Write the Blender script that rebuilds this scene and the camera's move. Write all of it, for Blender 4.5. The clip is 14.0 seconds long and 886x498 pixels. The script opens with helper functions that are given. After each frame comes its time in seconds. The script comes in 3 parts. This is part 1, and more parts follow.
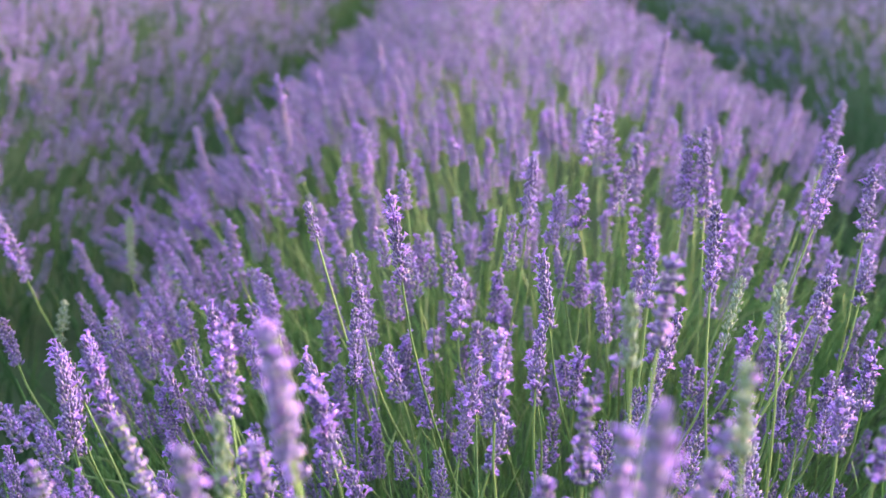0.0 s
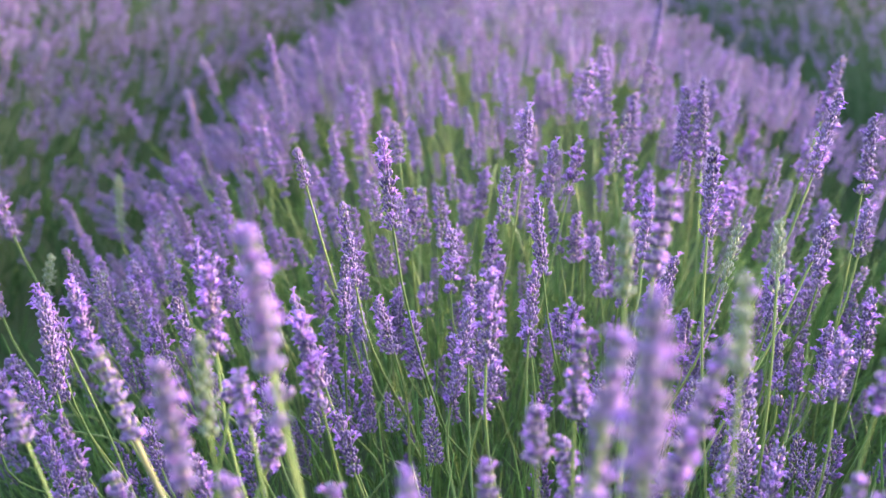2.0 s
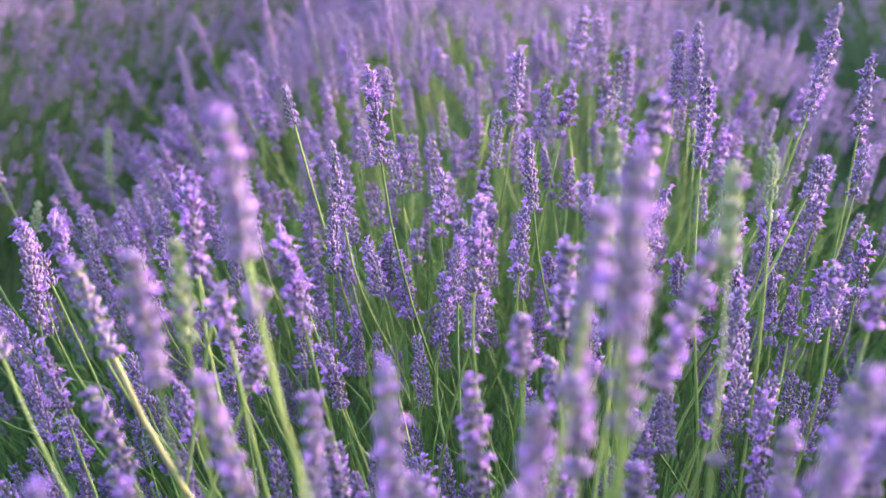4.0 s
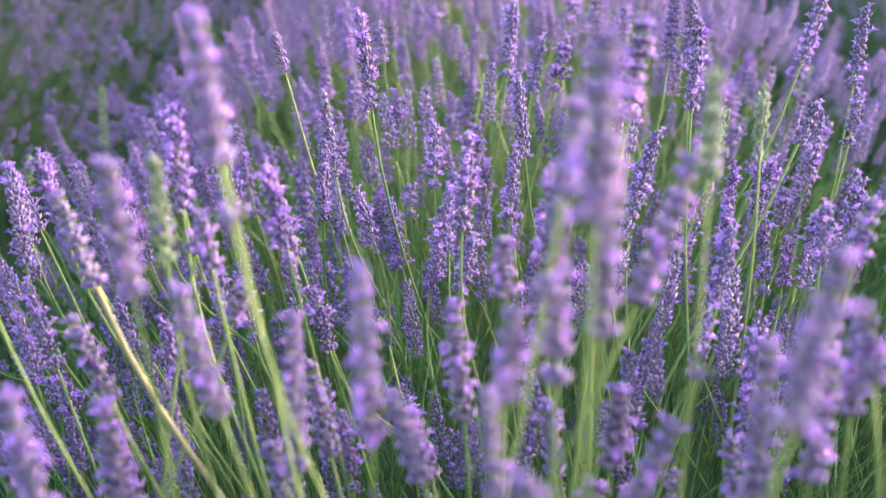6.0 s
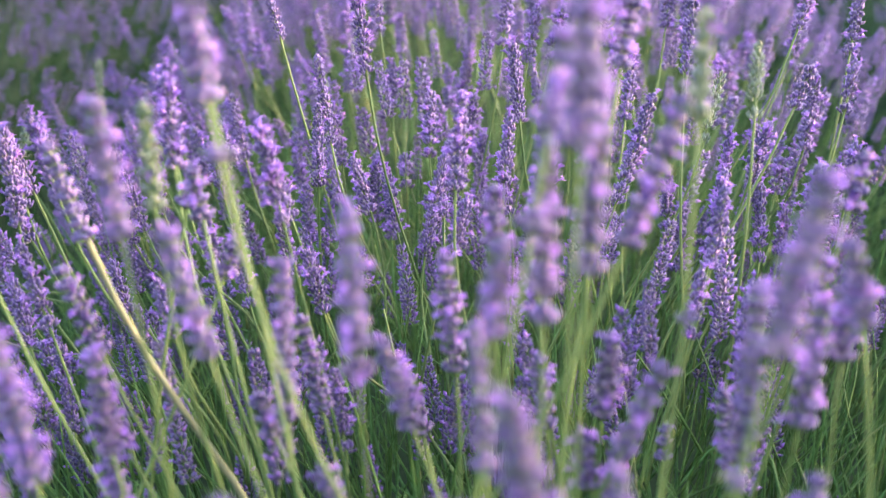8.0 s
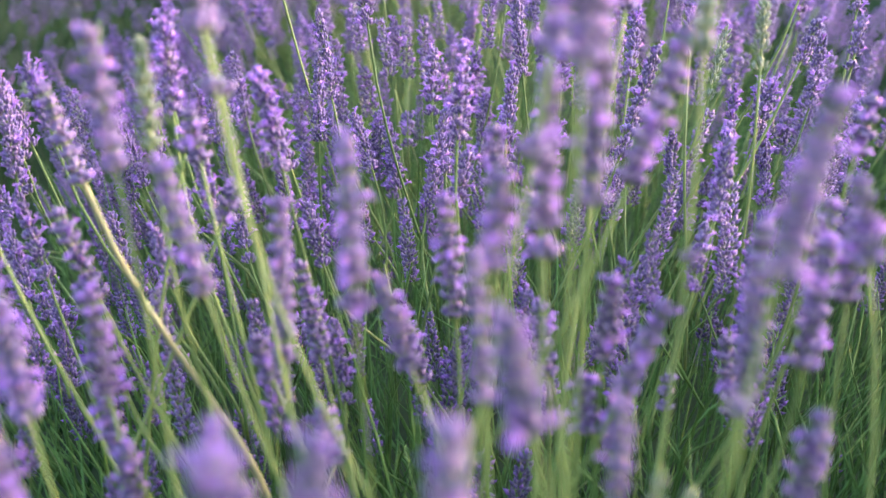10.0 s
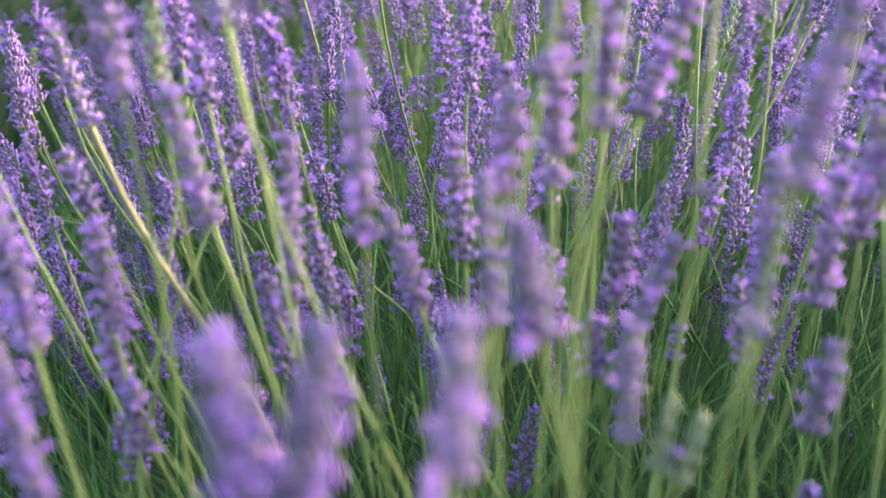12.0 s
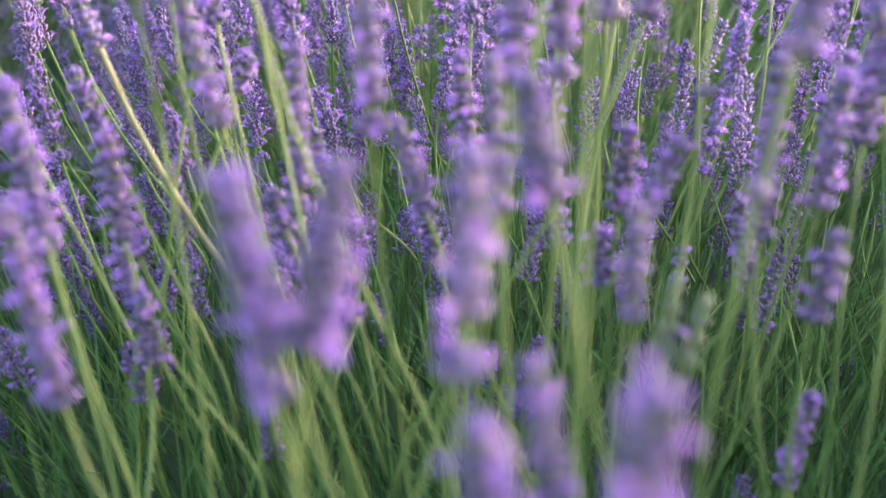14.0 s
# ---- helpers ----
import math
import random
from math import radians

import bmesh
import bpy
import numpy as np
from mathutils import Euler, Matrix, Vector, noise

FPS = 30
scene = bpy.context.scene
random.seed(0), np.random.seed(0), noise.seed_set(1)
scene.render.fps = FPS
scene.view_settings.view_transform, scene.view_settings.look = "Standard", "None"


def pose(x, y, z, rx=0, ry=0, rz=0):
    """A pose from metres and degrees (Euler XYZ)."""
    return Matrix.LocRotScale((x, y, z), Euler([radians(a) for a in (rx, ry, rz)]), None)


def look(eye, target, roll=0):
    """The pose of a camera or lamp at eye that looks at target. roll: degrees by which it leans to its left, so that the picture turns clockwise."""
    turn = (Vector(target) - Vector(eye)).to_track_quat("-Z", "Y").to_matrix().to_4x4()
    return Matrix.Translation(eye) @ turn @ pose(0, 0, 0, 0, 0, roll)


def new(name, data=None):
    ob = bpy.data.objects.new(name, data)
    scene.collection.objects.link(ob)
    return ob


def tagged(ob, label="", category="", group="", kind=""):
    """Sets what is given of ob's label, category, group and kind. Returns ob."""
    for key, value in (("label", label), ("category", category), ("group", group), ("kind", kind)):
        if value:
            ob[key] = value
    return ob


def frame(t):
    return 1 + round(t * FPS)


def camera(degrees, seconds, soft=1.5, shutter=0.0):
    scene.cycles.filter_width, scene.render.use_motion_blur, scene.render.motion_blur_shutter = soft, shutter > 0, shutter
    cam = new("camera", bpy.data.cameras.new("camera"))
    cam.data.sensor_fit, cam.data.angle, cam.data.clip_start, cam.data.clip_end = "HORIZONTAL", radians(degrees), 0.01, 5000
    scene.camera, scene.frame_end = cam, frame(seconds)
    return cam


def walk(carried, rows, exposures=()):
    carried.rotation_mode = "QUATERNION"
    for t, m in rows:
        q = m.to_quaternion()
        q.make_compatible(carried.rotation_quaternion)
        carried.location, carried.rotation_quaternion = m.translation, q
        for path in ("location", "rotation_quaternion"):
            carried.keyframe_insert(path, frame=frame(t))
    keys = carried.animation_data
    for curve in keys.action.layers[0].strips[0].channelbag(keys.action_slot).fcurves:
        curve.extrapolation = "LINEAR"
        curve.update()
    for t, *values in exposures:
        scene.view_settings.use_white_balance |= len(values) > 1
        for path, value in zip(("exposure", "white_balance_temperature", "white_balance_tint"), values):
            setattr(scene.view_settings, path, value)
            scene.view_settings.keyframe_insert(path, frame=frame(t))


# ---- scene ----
# camera and its walk
cam = camera(36.0, 14.0)
METRES, EYE, TILT, LEAN, TURN = 0.25, 0.86, -14.3, 0.0, 0.0
ROWS = [
    (0.0, 0.0000, 0.0000, 0.0000, -0.000, 0.000, -0.00),
    (0.5, 0.0098, 0.0231, -0.0329, -0.029, -0.117, -0.01),
    (1.0, 0.0153, 0.0509, -0.0703, -0.051, -0.227, -0.08),
    (1.5, 0.0122, 0.0777, -0.1079, -0.125, -0.367, -0.15),
    (2.0, 0.0178, 0.0996, -0.1506, -0.139, -0.543, -0.21),
    (4.5, 0.0638, 0.1766, -0.3692, -0.191, -1.254, -0.35),
    (5.0, 0.0741, 0.1850, -0.4041, -0.176, -1.430, -0.38),
    (5.5, 0.0805, 0.1858, -0.4388, -0.154, -1.569, -0.39),
    (6.0, 0.1029, 0.1888, -0.4714, -0.000, -1.679, -0.39),
    (6.5, 0.0908, 0.2006, -0.4950, -0.147, -1.738, -0.43),
    (7.0, 0.0989, 0.1948, -0.5221, -0.088, -1.840, -0.48),
    (7.5, 0.1124, 0.1946, -0.5516, -0.022, -1.943, -0.49),
    (8.0, 0.1275, 0.1960, -0.5623, 0.066, -2.097, -0.47),
    (10.5, 0.1350, 0.2432, -0.6684, 0.242, -3.131, -0.88),
    (11.0, 0.1204, 0.2503, -0.6931, 0.242, -3.196, -1.04),
    (11.5, 0.1245, 0.2530, -0.7257, 0.411, -3.365, -1.04),
    (12.0, 0.1349, 0.2515, -0.7530, 0.594, -3.424, -1.07),
    (12.5, 0.1407, 0.2455, -0.7859, 0.645, -3.629, -1.02),
    (13.0, 0.1409, 0.2270, -0.8194, 0.674, -3.842, -0.96),
    (13.5, 0.1320, 0.2195, -0.8656, 0.587, -3.908, -0.99),
    (14.0, 0.1239, 0.2080, -0.9103, 0.579, -4.047, -1.01),
]
walk(cam, [(t, pose(0, 0, EYE, TILT, LEAN, TURN) @ pose(METRES * x, METRES * y, METRES * z, 90 + pitch, roll, yaw)) for t, x, y, z, yaw, pitch, roll in ROWS],
     [(0.0, 4.22, 6140, 7), (8.0, 4.17, 6130, 7.5), (14.0, 4.08, 6080, 7.5)])
cam.data.dof.use_dof = True
cam.data.dof.focus_distance = 1.22
cam.data.dof.aperture_fstop = 5.8

# world and sun
SUN_UP, SUN_TURN = 3.4, 74.0  # degrees above the horizon, degrees clockwise from straight ahead
world = bpy.data.worlds.new("sky")
scene.world = world
world.use_nodes = True
sky = world.node_tree.nodes.new("ShaderNodeTexSky")
sky.sky_type = "NISHITA"
sky.sun_disc = False
sky.sun_elevation = radians(SUN_UP)
sky.sun_rotation = radians(SUN_TURN)
sky.dust_density = 3.0
world.node_tree.links.new(sky.outputs[0], world.node_tree.nodes["Background"].inputs[0])
world.node_tree.nodes["Background"].inputs[1].default_value = 0.15
sun_way = Vector((math.sin(radians(SUN_TURN)) * math.cos(radians(SUN_UP)), math.cos(radians(SUN_TURN)) * math.cos(radians(SUN_UP)), math.sin(radians(SUN_UP))))
sun = new("sun", bpy.data.lights.new("sun", "SUN"))
sun.data.energy, sun.data.angle, sun.data.color = 1.25, radians(11.0), (1.0, 0.88, 0.74)
sun.matrix_world = look(sun_way * 30, (0, 0, 0))


# materials
def plant_material(name, dark, light, rough=0.6, glow=0.25, shine=0.3, tip=None, rim=None, grain=900.0, patch=14.0, fuzz=0.0, island=True):
    """A leafy surface: colour spread over pieces and patches, fine relief, and light that passes through it."""
    m = bpy.data.materials.new(name)
    m.use_nodes = True
    nt = m.node_tree
    n, l = nt.nodes, nt.links
    bsdf, out = n["Principled BSDF"], n["Material Output"]
    geo, info, tex = n.new("ShaderNodeNewGeometry"), n.new("ShaderNodeObjectInfo"), n.new("ShaderNodeTexCoord")
    add = n.new("ShaderNodeMath")
    add.operation = "ADD"
    l.new(geo.outputs["Random Per Island"] if island else info.outputs["Random"], add.inputs[0])
    l.new(info.outputs["Random"], add.inputs[1])
    big = n.new("ShaderNodeTexNoise")
    big.inputs["Scale"].default_value = patch
    big.inputs["Detail"].default_value = 3.0
    l.new(geo.outputs["Position"], big.inputs["Vector"])
    fine = n.new("ShaderNodeTexNoise")
    fine.inputs["Scale"].default_value = grain
    fine.inputs["Detail"].default_value = 2.0
    l.new(geo.outputs["Position"], fine.inputs["Vector"])
    total = n.new("ShaderNodeMath")
    total.operation = "MULTIPLY_ADD"
    l.new(add.outputs[0], total.inputs[0])
    total.inputs[1].default_value = 0.3
    l.new(big.outputs["Fac"], total.inputs[2])
    more = n.new("ShaderNodeMath")
    more.operation = "MULTIPLY_ADD"
    l.new(fine.outputs["Fac"], more.inputs[0])
    more.inputs[1].default_value = 0.5
    l.new(total.outputs[0], more.inputs[2])
    ramp = n.new("ShaderNodeValToRGB")
    ramp.color_ramp.elements[0].position, ramp.color_ramp.elements[1].position = 0.6, 1.0
    ramp.color_ramp.elements[0].color, ramp.color_ramp.elements[1].color = (*dark, 1), (*light, 1)
    scale = n.new("ShaderNodeMath")
    scale.operation = "MULTIPLY"
    scale.inputs[1].default_value = 0.82
    l.new(more.outputs[0], scale.inputs[0])
    l.new(scale.outputs[0], ramp.inputs[0])
    colour = ramp.outputs[0]
    if tip:
        # the base of a flower cup is paler and greener than its rim
        sep = n.new("ShaderNodeAttribute")
        sep.attribute_name = "along"
        mix = n.new("ShaderNodeMix")
        mix.data_type = "RGBA"
        mix.inputs[6].default_value = (*tip, 1)
        curve = n.new("ShaderNodeMapRange")
        curve.inputs[1].default_value, curve.inputs[2].default_value = 0.0, 0.6
        l.new(sep.outputs["Fac"], curve.inputs[0])
        l.new(curve.outputs[0], mix.inputs[0])
        l.new(colour, mix.inputs[7])
        colour = mix.outputs[2]
        if rim:
            edge, pale = n.new("ShaderNodeMapRange"), n.new("ShaderNodeMix")
            edge.inputs[1].default_value, edge.inputs[2].default_value = 0.78, 1.0
            pale.data_type = "RGBA"
            pale.inputs[7].default_value = (*rim, 1)
            l.new(sep.outputs["Fac"], edge.inputs[0])
            l.new(edge.outputs[0], pale.inputs[0])
            l.new(colour, pale.inputs[6])
            colour = pale.outputs[2]
    l.new(colour, bsdf.inputs["Base Color"])
    bsdf.inputs["Roughness"].default_value = rough
    bsdf.inputs["Specular IOR Level"].default_value = shine
    if fuzz:
        bsdf.inputs["Sheen Weight"].default_value = fuzz
        bsdf.inputs["Sheen Roughness"].default_value = 0.4
        bsdf.inputs["Sheen Tint"].default_value = (0.95, 0.9, 1.0, 1)
    bump = n.new("ShaderNodeBump")
    bump.inputs["Strength"].default_value = 0.3
    bump.inputs["Distance"].default_value = 0.0004
    l.new(fine.outputs["Fac"], bump.inputs["Height"])
    l.new(bump.outputs[0], bsdf.inputs["Normal"])
    if glow:
        trans, mixer = n.new("ShaderNodeBsdfTranslucent"), n.new("ShaderNodeMixShader")
        l.new(colour, trans.inputs[0])
        mixer.inputs[0].default_value = glow
        l.new(bsdf.outputs[0], mixer.inputs[1])
        l.new(trans.outputs[0], mixer.inputs[2])
        l.new(mixer.outputs[0], out.inputs[0])
    return m


CALYX = plant_material("calyx", (0.052, 0.032, 0.135), (0.205, 0.132, 0.38), 0.7, 0.15, tip=(0.19, 0.20, 0.17), rim=(0.34, 0.235, 0.47), fuzz=0.12)
BUD = plant_material("green_bud", (0.12, 0.15, 0.12), (0.23, 0.26, 0.22), 0.65, 0.15, tip=(0.16, 0.22, 0.09), fuzz=0.4)
PETAL = plant_material("petal", (0.27, 0.13, 0.57), (0.42, 0.225, 0.69), 0.55, 0.35)
STEM = plant_material("stem", (0.07, 0.12, 0.035), (0.165, 0.22, 0.082), 0.5, 0.1, grain=400.0, island=False)
STRAW = plant_material("dry_stem", (0.14, 0.14, 0.075), (0.23, 0.22, 0.135), 0.6, 0.1, grain=400.0, island=False)
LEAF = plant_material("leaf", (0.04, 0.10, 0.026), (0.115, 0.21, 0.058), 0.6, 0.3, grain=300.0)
# path grass, and neighbouring beds' lavender leaves with shade put into the darker green
GRASS_AND_SHADED_LEAF = plant_material("grass", (0.016, 0.042, 0.016), (0.05, 0.10, 0.038), 0.9, 0.08, shine=0.08, grain=300.0)
SOIL = plant_material("soil", (0.014, 0.022, 0.012), (0.038, 0.055, 0.026), 0.95, 0.0, shine=0.08, grain=60.0, patch=3.0, island=False)


# pieces of a flower head, built from rings and lobes
def tube(rings, sides, turn=0.0, close=True, rib=0.0):
    """Vertices and faces of a tube through rings of (centre, radius) along z-like axes; centres are 3D, rings lie level."""
    verts, faces = [], []
    for c, r in rings:
        for k in range(sides):
            a = turn + 2 * math.pi * k / sides
            q = r * (1 + (rib if k % 2 else -rib))
            verts.append((c[0] + q * math.cos(a), c[1] + q * math.sin(a), c[2]))
    for j in range(len(rings) - 1):
        for k in range(sides):
            k2 = (k + 1) % sides
            faces.append((j * sides + k, j * sides + k2, (j + 1) * sides + k2, (j + 1) * sides + k))
    if close:
        faces.append(tuple((len(rings) - 1) * sides + k for k in range(sides)))
        faces.append(tuple(sides - 1 - k for k in range(sides)))
    return np.array(verts, float), faces


class Pile:
    """Gathers pieces into one mesh."""

    def __init__(self):
        self.verts, self.faces, self.mats, self.along, self.count = [], [], [], [], 0

    def put(self, piece, matrix, mat=0):
        verts, faces, along = piece
        m = np.array(matrix)
        self.verts.append(verts @ m[:3, :3].T + m[:3, 3])
        for f in faces:
            self.faces.append([v + self.count for v in f])
        self.mats += [mat] * len(faces)
        self.along.append(along)
        self.count += len(verts)

    def mesh(self, name, materials):
        me = bpy.data.meshes.new(name)
        verts = np.concatenate(self.verts)
        me.from_pydata(verts.tolist(), [], self.faces)
        for m in materials:
            me.materials.append(m)
        me.polygons.foreach_set("material_index", self.mats)
        me.polygons.foreach_set("use_smooth", [True] * len(self.faces))
        a = me.attributes.new("along", "FLOAT", "POINT")
        a.data.foreach_set("value", np.concatenate(self.along))
        me.update()
        return me


def with_along(verts, faces):
    z = verts[:, 2]
    return verts, faces, (z - z.min()) / max(z.max() - z.min(), 1e-9)


def calyx_piece(sides, fine):
    """A flower cup 6 mm long that curves upward: narrow foot, swollen middle, a drawn-in mouth with a rounded lip."""
    prof = [(0.0, 0.35), (0.14, 0.68), (0.36, 0.98), (0.6, 1.1), (0.8, 1.0), (0.93, 0.86), (1.0, 0.66), (0.95, 0.3)] if fine else [(0.0, 0.4), (0.4, 1.05), (0.8, 1.0), (1.0, 0.45)]
    L, r = 0.0054, 0.00108
    rings = [((0, -0.0013 * z * z, L * z), r * w) for z, w in prof]
    return with_along(*tube(rings, sides, rib=0.1 if fine else 0.0))


def floret_piece(fine):
    """An open two-lipped flower: a flaring tube with two lobes above and three below."""
    r = 0.0009
    sides = 8 if fine else 5
    V, F = tube([((0, 0, 0.003), r * 0.7), ((0, 0, 0.006), r * 0.9), ((0, 0.0004, 0.0086), r * 1.35)], sides, close=False)
    verts, faces = list(map(tuple, V)), list(F)
    lobes = [(65, 1.25, 0.5), (115, 1.25, 0.5), (205, 0.9, 1.0), (270, 1.0, 1.15), (335, 0.9, 1.0)]
    steps = 4 if fine else 2
    for a, size, bend in lobes:
        a = radians(a)
        u, side = Vector((math.cos(a), math.sin(a), 0)), Vector((-math.sin(a), math.cos(a), 0))
        start = len(verts)
        for j in range(steps + 1):
            f = j / steps
            out = r * 1.25 + 0.0019 * size * math.sin(f * bend * 1.2) / max(bend, 0.6)
            up = 0.0085 + 0.0021 * size * f * (1 - 0.62 * bend * f)
            half = 0.00095 * size * (0.75 + 0.9 * f) * (1 - 0.75 * f ** 4)
            p = u * out + Vector((0, 0, up))
            for s, lift in ((-1, 0.0), (0, -0.0003), (1, 0.0)):
                q = p + side * half * s + Vector((0, 0, lift))
                verts.append(tuple(q))
        for j in range(steps):
            for k in range(2):
                b = start + 3 * j + k
                faces.append((b, b + 1, b + 4, b + 3))
    return with_along(np.array(verts), faces)


def bract_piece():
    """A small pointed scale under a whorl."""
    V, F = tube([((0, 0, 0), 0.0004), ((0.0, 0.0006, 0.0012), 0.0011), ((0, 0.0016, 0.0028), 0.0007), ((0, 0.0022, 0.0038), 0.0001)], 5)
    return with_along(V, F)


CUP, CUP_LOW = calyx_piece(8, True), calyx_piece(5, False)
FLORET, FLORET_LOW = floret_piece(True), floret_piece(False)
SCALE = bract_piece()


def on_axis(turn, splay, out, up, size=1.0, spin=0.0):
    """Matrix of a piece that stands out from the axis at an angle and leans by splay degrees."""
    return Matrix.Rotation(radians(turn), 4, "Z") @ Matrix.Translation((0, out, up)) @ Matrix.Rotation(-radians(splay), 4, "X") @ Matrix.Rotation(radians(spin), 4, "Z") @ Matrix.Scale(size, 4)


def whorl_mesh(seed, n, splay, mats=(CALYX, STEM)):
    """One whorl of cups in two ranks over a ring of scales; also the matrices at which open flowers would stand."""
    pile, rng, spots = Pile(), random.Random(seed), []
    for k in range(n):
        inner = k % 3 == 2
        turn = 360 * k / n + rng.uniform(-11, 11)
        lean = splay * (0.5 if inner else 1.18) + rng.uniform(-8, 8)
        m = on_axis(turn, lean, 0.0011 if inner else 0.0020, (0.0022 if inner else 0) + rng.uniform(-0.0006, 0.0006), rng.uniform(0.85, 1.12), rng.uniform(-25, 25))
        pile.put(CUP, m)
        spots.append(m)
    for k in range(5):
        pile.put(SCALE, on_axis(72 * k + rng.uniform(-15, 15), 62, 0.0009, -0.0004, rng.uniform(0.8, 1.1)), 1)
    return pile.mesh("whorl", mats), spots


def floret_mesh():
    pile = Pile()
    pile.put(FLORET, Matrix.Identity(4))
    return pile.mesh("floret", (PETAL,))


WHORLS = {kind: [whorl_mesh(seed, n, splay) for seed in range(3)] for kind, n, splay in (("low", 19, 54), ("mid", 18, 50), ("top", 13, 29))}
GREEN_WHORLS = {kind: [whorl_mesh(seed + 9, n, splay, (BUD, STEM)) for seed in range(2)] for kind, n, splay in (("low", 9, 40), ("mid", 8, 34), ("top", 6, 22))}
FLORET_MESH = floret_mesh()


def bract_mesh():
    pile = Pile()
    pile.put(with_along(*tube([((0, 0, 0), 0.0005), ((0, 0.0002, 0.005), 0.0011), ((0, 0.001, 0.010), 0.0009), ((0, 0.002, 0.0145), 0.0002)], 5)), Matrix.Diagonal((1, 0.35, 1, 1)))
    return pile.mesh("leaf", (STEM,))


BRACT_MESH = bract_mesh()


def head_layout(rng, length, gap, pace=1.0):
    """Heights along the head, 0 at its foot: a lower whorl set apart by a gap, then a row that tightens to the tip."""
    heights = [0.0] if gap else []
    h = gap
    while h < length - 0.004:
        heights.append(h)
        h += pace * (0.0093 - 0.0024 * h / length) * rng.uniform(0.9, 1.12)
    return heights


def mid_whorl(seed, f, bloom, few=1.0, mats=(CALYX, PETAL)):
    """A crowded whorl of three ranks with its open flowers; f is its height along the head, from 0 to 1."""
    pile, rng = Pile(), random.Random(seed)
    full = 1 - 0.42 * max(0.0, (f - 0.5) / 0.5) ** 1.6
    n = max(8, round(20 * full * few))
    for k in range(n):
        rank = k % 3
        lean = (64, 44, 20)[rank] * (1 - 0.35 * f) + rng.uniform(-9, 9)
        m = on_axis(360 * k / n + rng.uniform(-13, 13), lean, (0.0030, 0.0024, 0.0012)[rank] * full, (0.0, 0.0016, 0.0030)[rank] + rng.uniform(-0.0006, 0.0006), (0.8 + 0.2 * full) * rng.uniform(0.85, 1.1), rng.uniform(-25, 25))
        pile.put(CUP_LOW, m)
        if rng.random() < bloom * (0.5 + f):
            pile.put(FLORET_LOW, m, 1)
    return pile.mesh("whorl", mats)


TIERS, BLOOMS = (0.15, 0.45, 0.7, 0.95), (0.03, 0.08, 0.17)
MID_WHORLS = {(i, j): [mid_whorl(100 * i + 10 * j + v, f, bloom) for v in range(4)] for i, f in enumerate(TIERS) for j, bloom in enumerate(BLOOMS)}
MID_GREEN = {i: [mid_whorl(900 + 10 * i + v, f, 0.0, 0.6, (BUD, PETAL)) for v in range(3)] for i, f in enumerate(TIERS)}


# stems
def stem_mesh(points, r0, r1, sides=5, material=STEM):
    """A tapered stalk along points."""
    pts = [Vector(p) for p in points]
    verts, faces = [], []
    for j, p in enumerate(pts):
        d = (pts[min(j + 1, len(pts) - 1)] - pts[max(j - 1, 0)]).normalized()
        u = d.cross(Vector((0, 1, 0.1))).normalized()
        v = d.cross(u)
        r = r0 + (r1 - r0) * j / (len(pts) - 1)
        for k in range(sides):
            a = 2 * math.pi * k / sides
            verts.append(p + (u * math.cos(a) + v * math.sin(a)) * r)
    for j in range(len(pts) - 1):
        for k in range(sides):
            k2 = (k + 1) % sides
            faces.append((j * sides + k, j * sides + k2, (j + 1) * sides + k2, (j + 1) * sides + k))
    faces.append(tuple(range(sides - 1, -1, -1)))
    faces.append(tuple((len(pts) - 1) * sides + k for k in range(sides)))
    me = bpy.data.meshes.new("stem")
    me.from_pydata([tuple(v) for v in verts], [], faces)
    me.materials.append(material)
    me.polygons.foreach_set("use_smooth", [True] * len(faces))
    return me


ROW_X, ROW_HALF, SKEW = 0.10, 0.74, 0.027  # the bed that the camera stands over: middle, half width, drift to the right with distance


def root_of(foot, ahead, rng, row=ROW_X):
    """Where the stalk of a head leaves the leafy mound: drawn in towards the middle of the bed."""
    drop = max(foot.z - 0.24, 0.06)
    x = foot.x - ahead.x * drop * 0.9
    y = foot.y - ahead.y * drop * 0.9
    x += (row - x) * 0.12
    return Vector((x + rng.gauss(0, 0.025), y + rng.gauss(0, 0.025), foot.z - drop))


def stalk_points(root, foot, ahead, tip, n=9):
    """A stalk that leaves the root steeply and enters the head along its axis, then runs to the tip."""
    pull = (foot - root).length * 0.5
    c1, c2 = root + Vector((ahead.x * 0.5, ahead.y * 0.5, 1)).normalized() * pull * 0.6, foot - ahead * pull
    out = []
    for j in range(n):
        t = j / (n - 1)
        out.append(root * (1 - t) ** 3 + c1 * 3 * t * (1 - t) ** 2 + c2 * 3 * t * t * (1 - t) + foot * t ** 3)
    return out + [foot + (tip - foot) * 0.5, tip - (tip - foot) * 0.06]


def part(name, data, parent, m=None, label=""):
    ob = new(name, data)
    ob.parent = parent
    if m is not None:
        ob.matrix_local = m
    return tagged(ob, label) if label else ob


made = 0


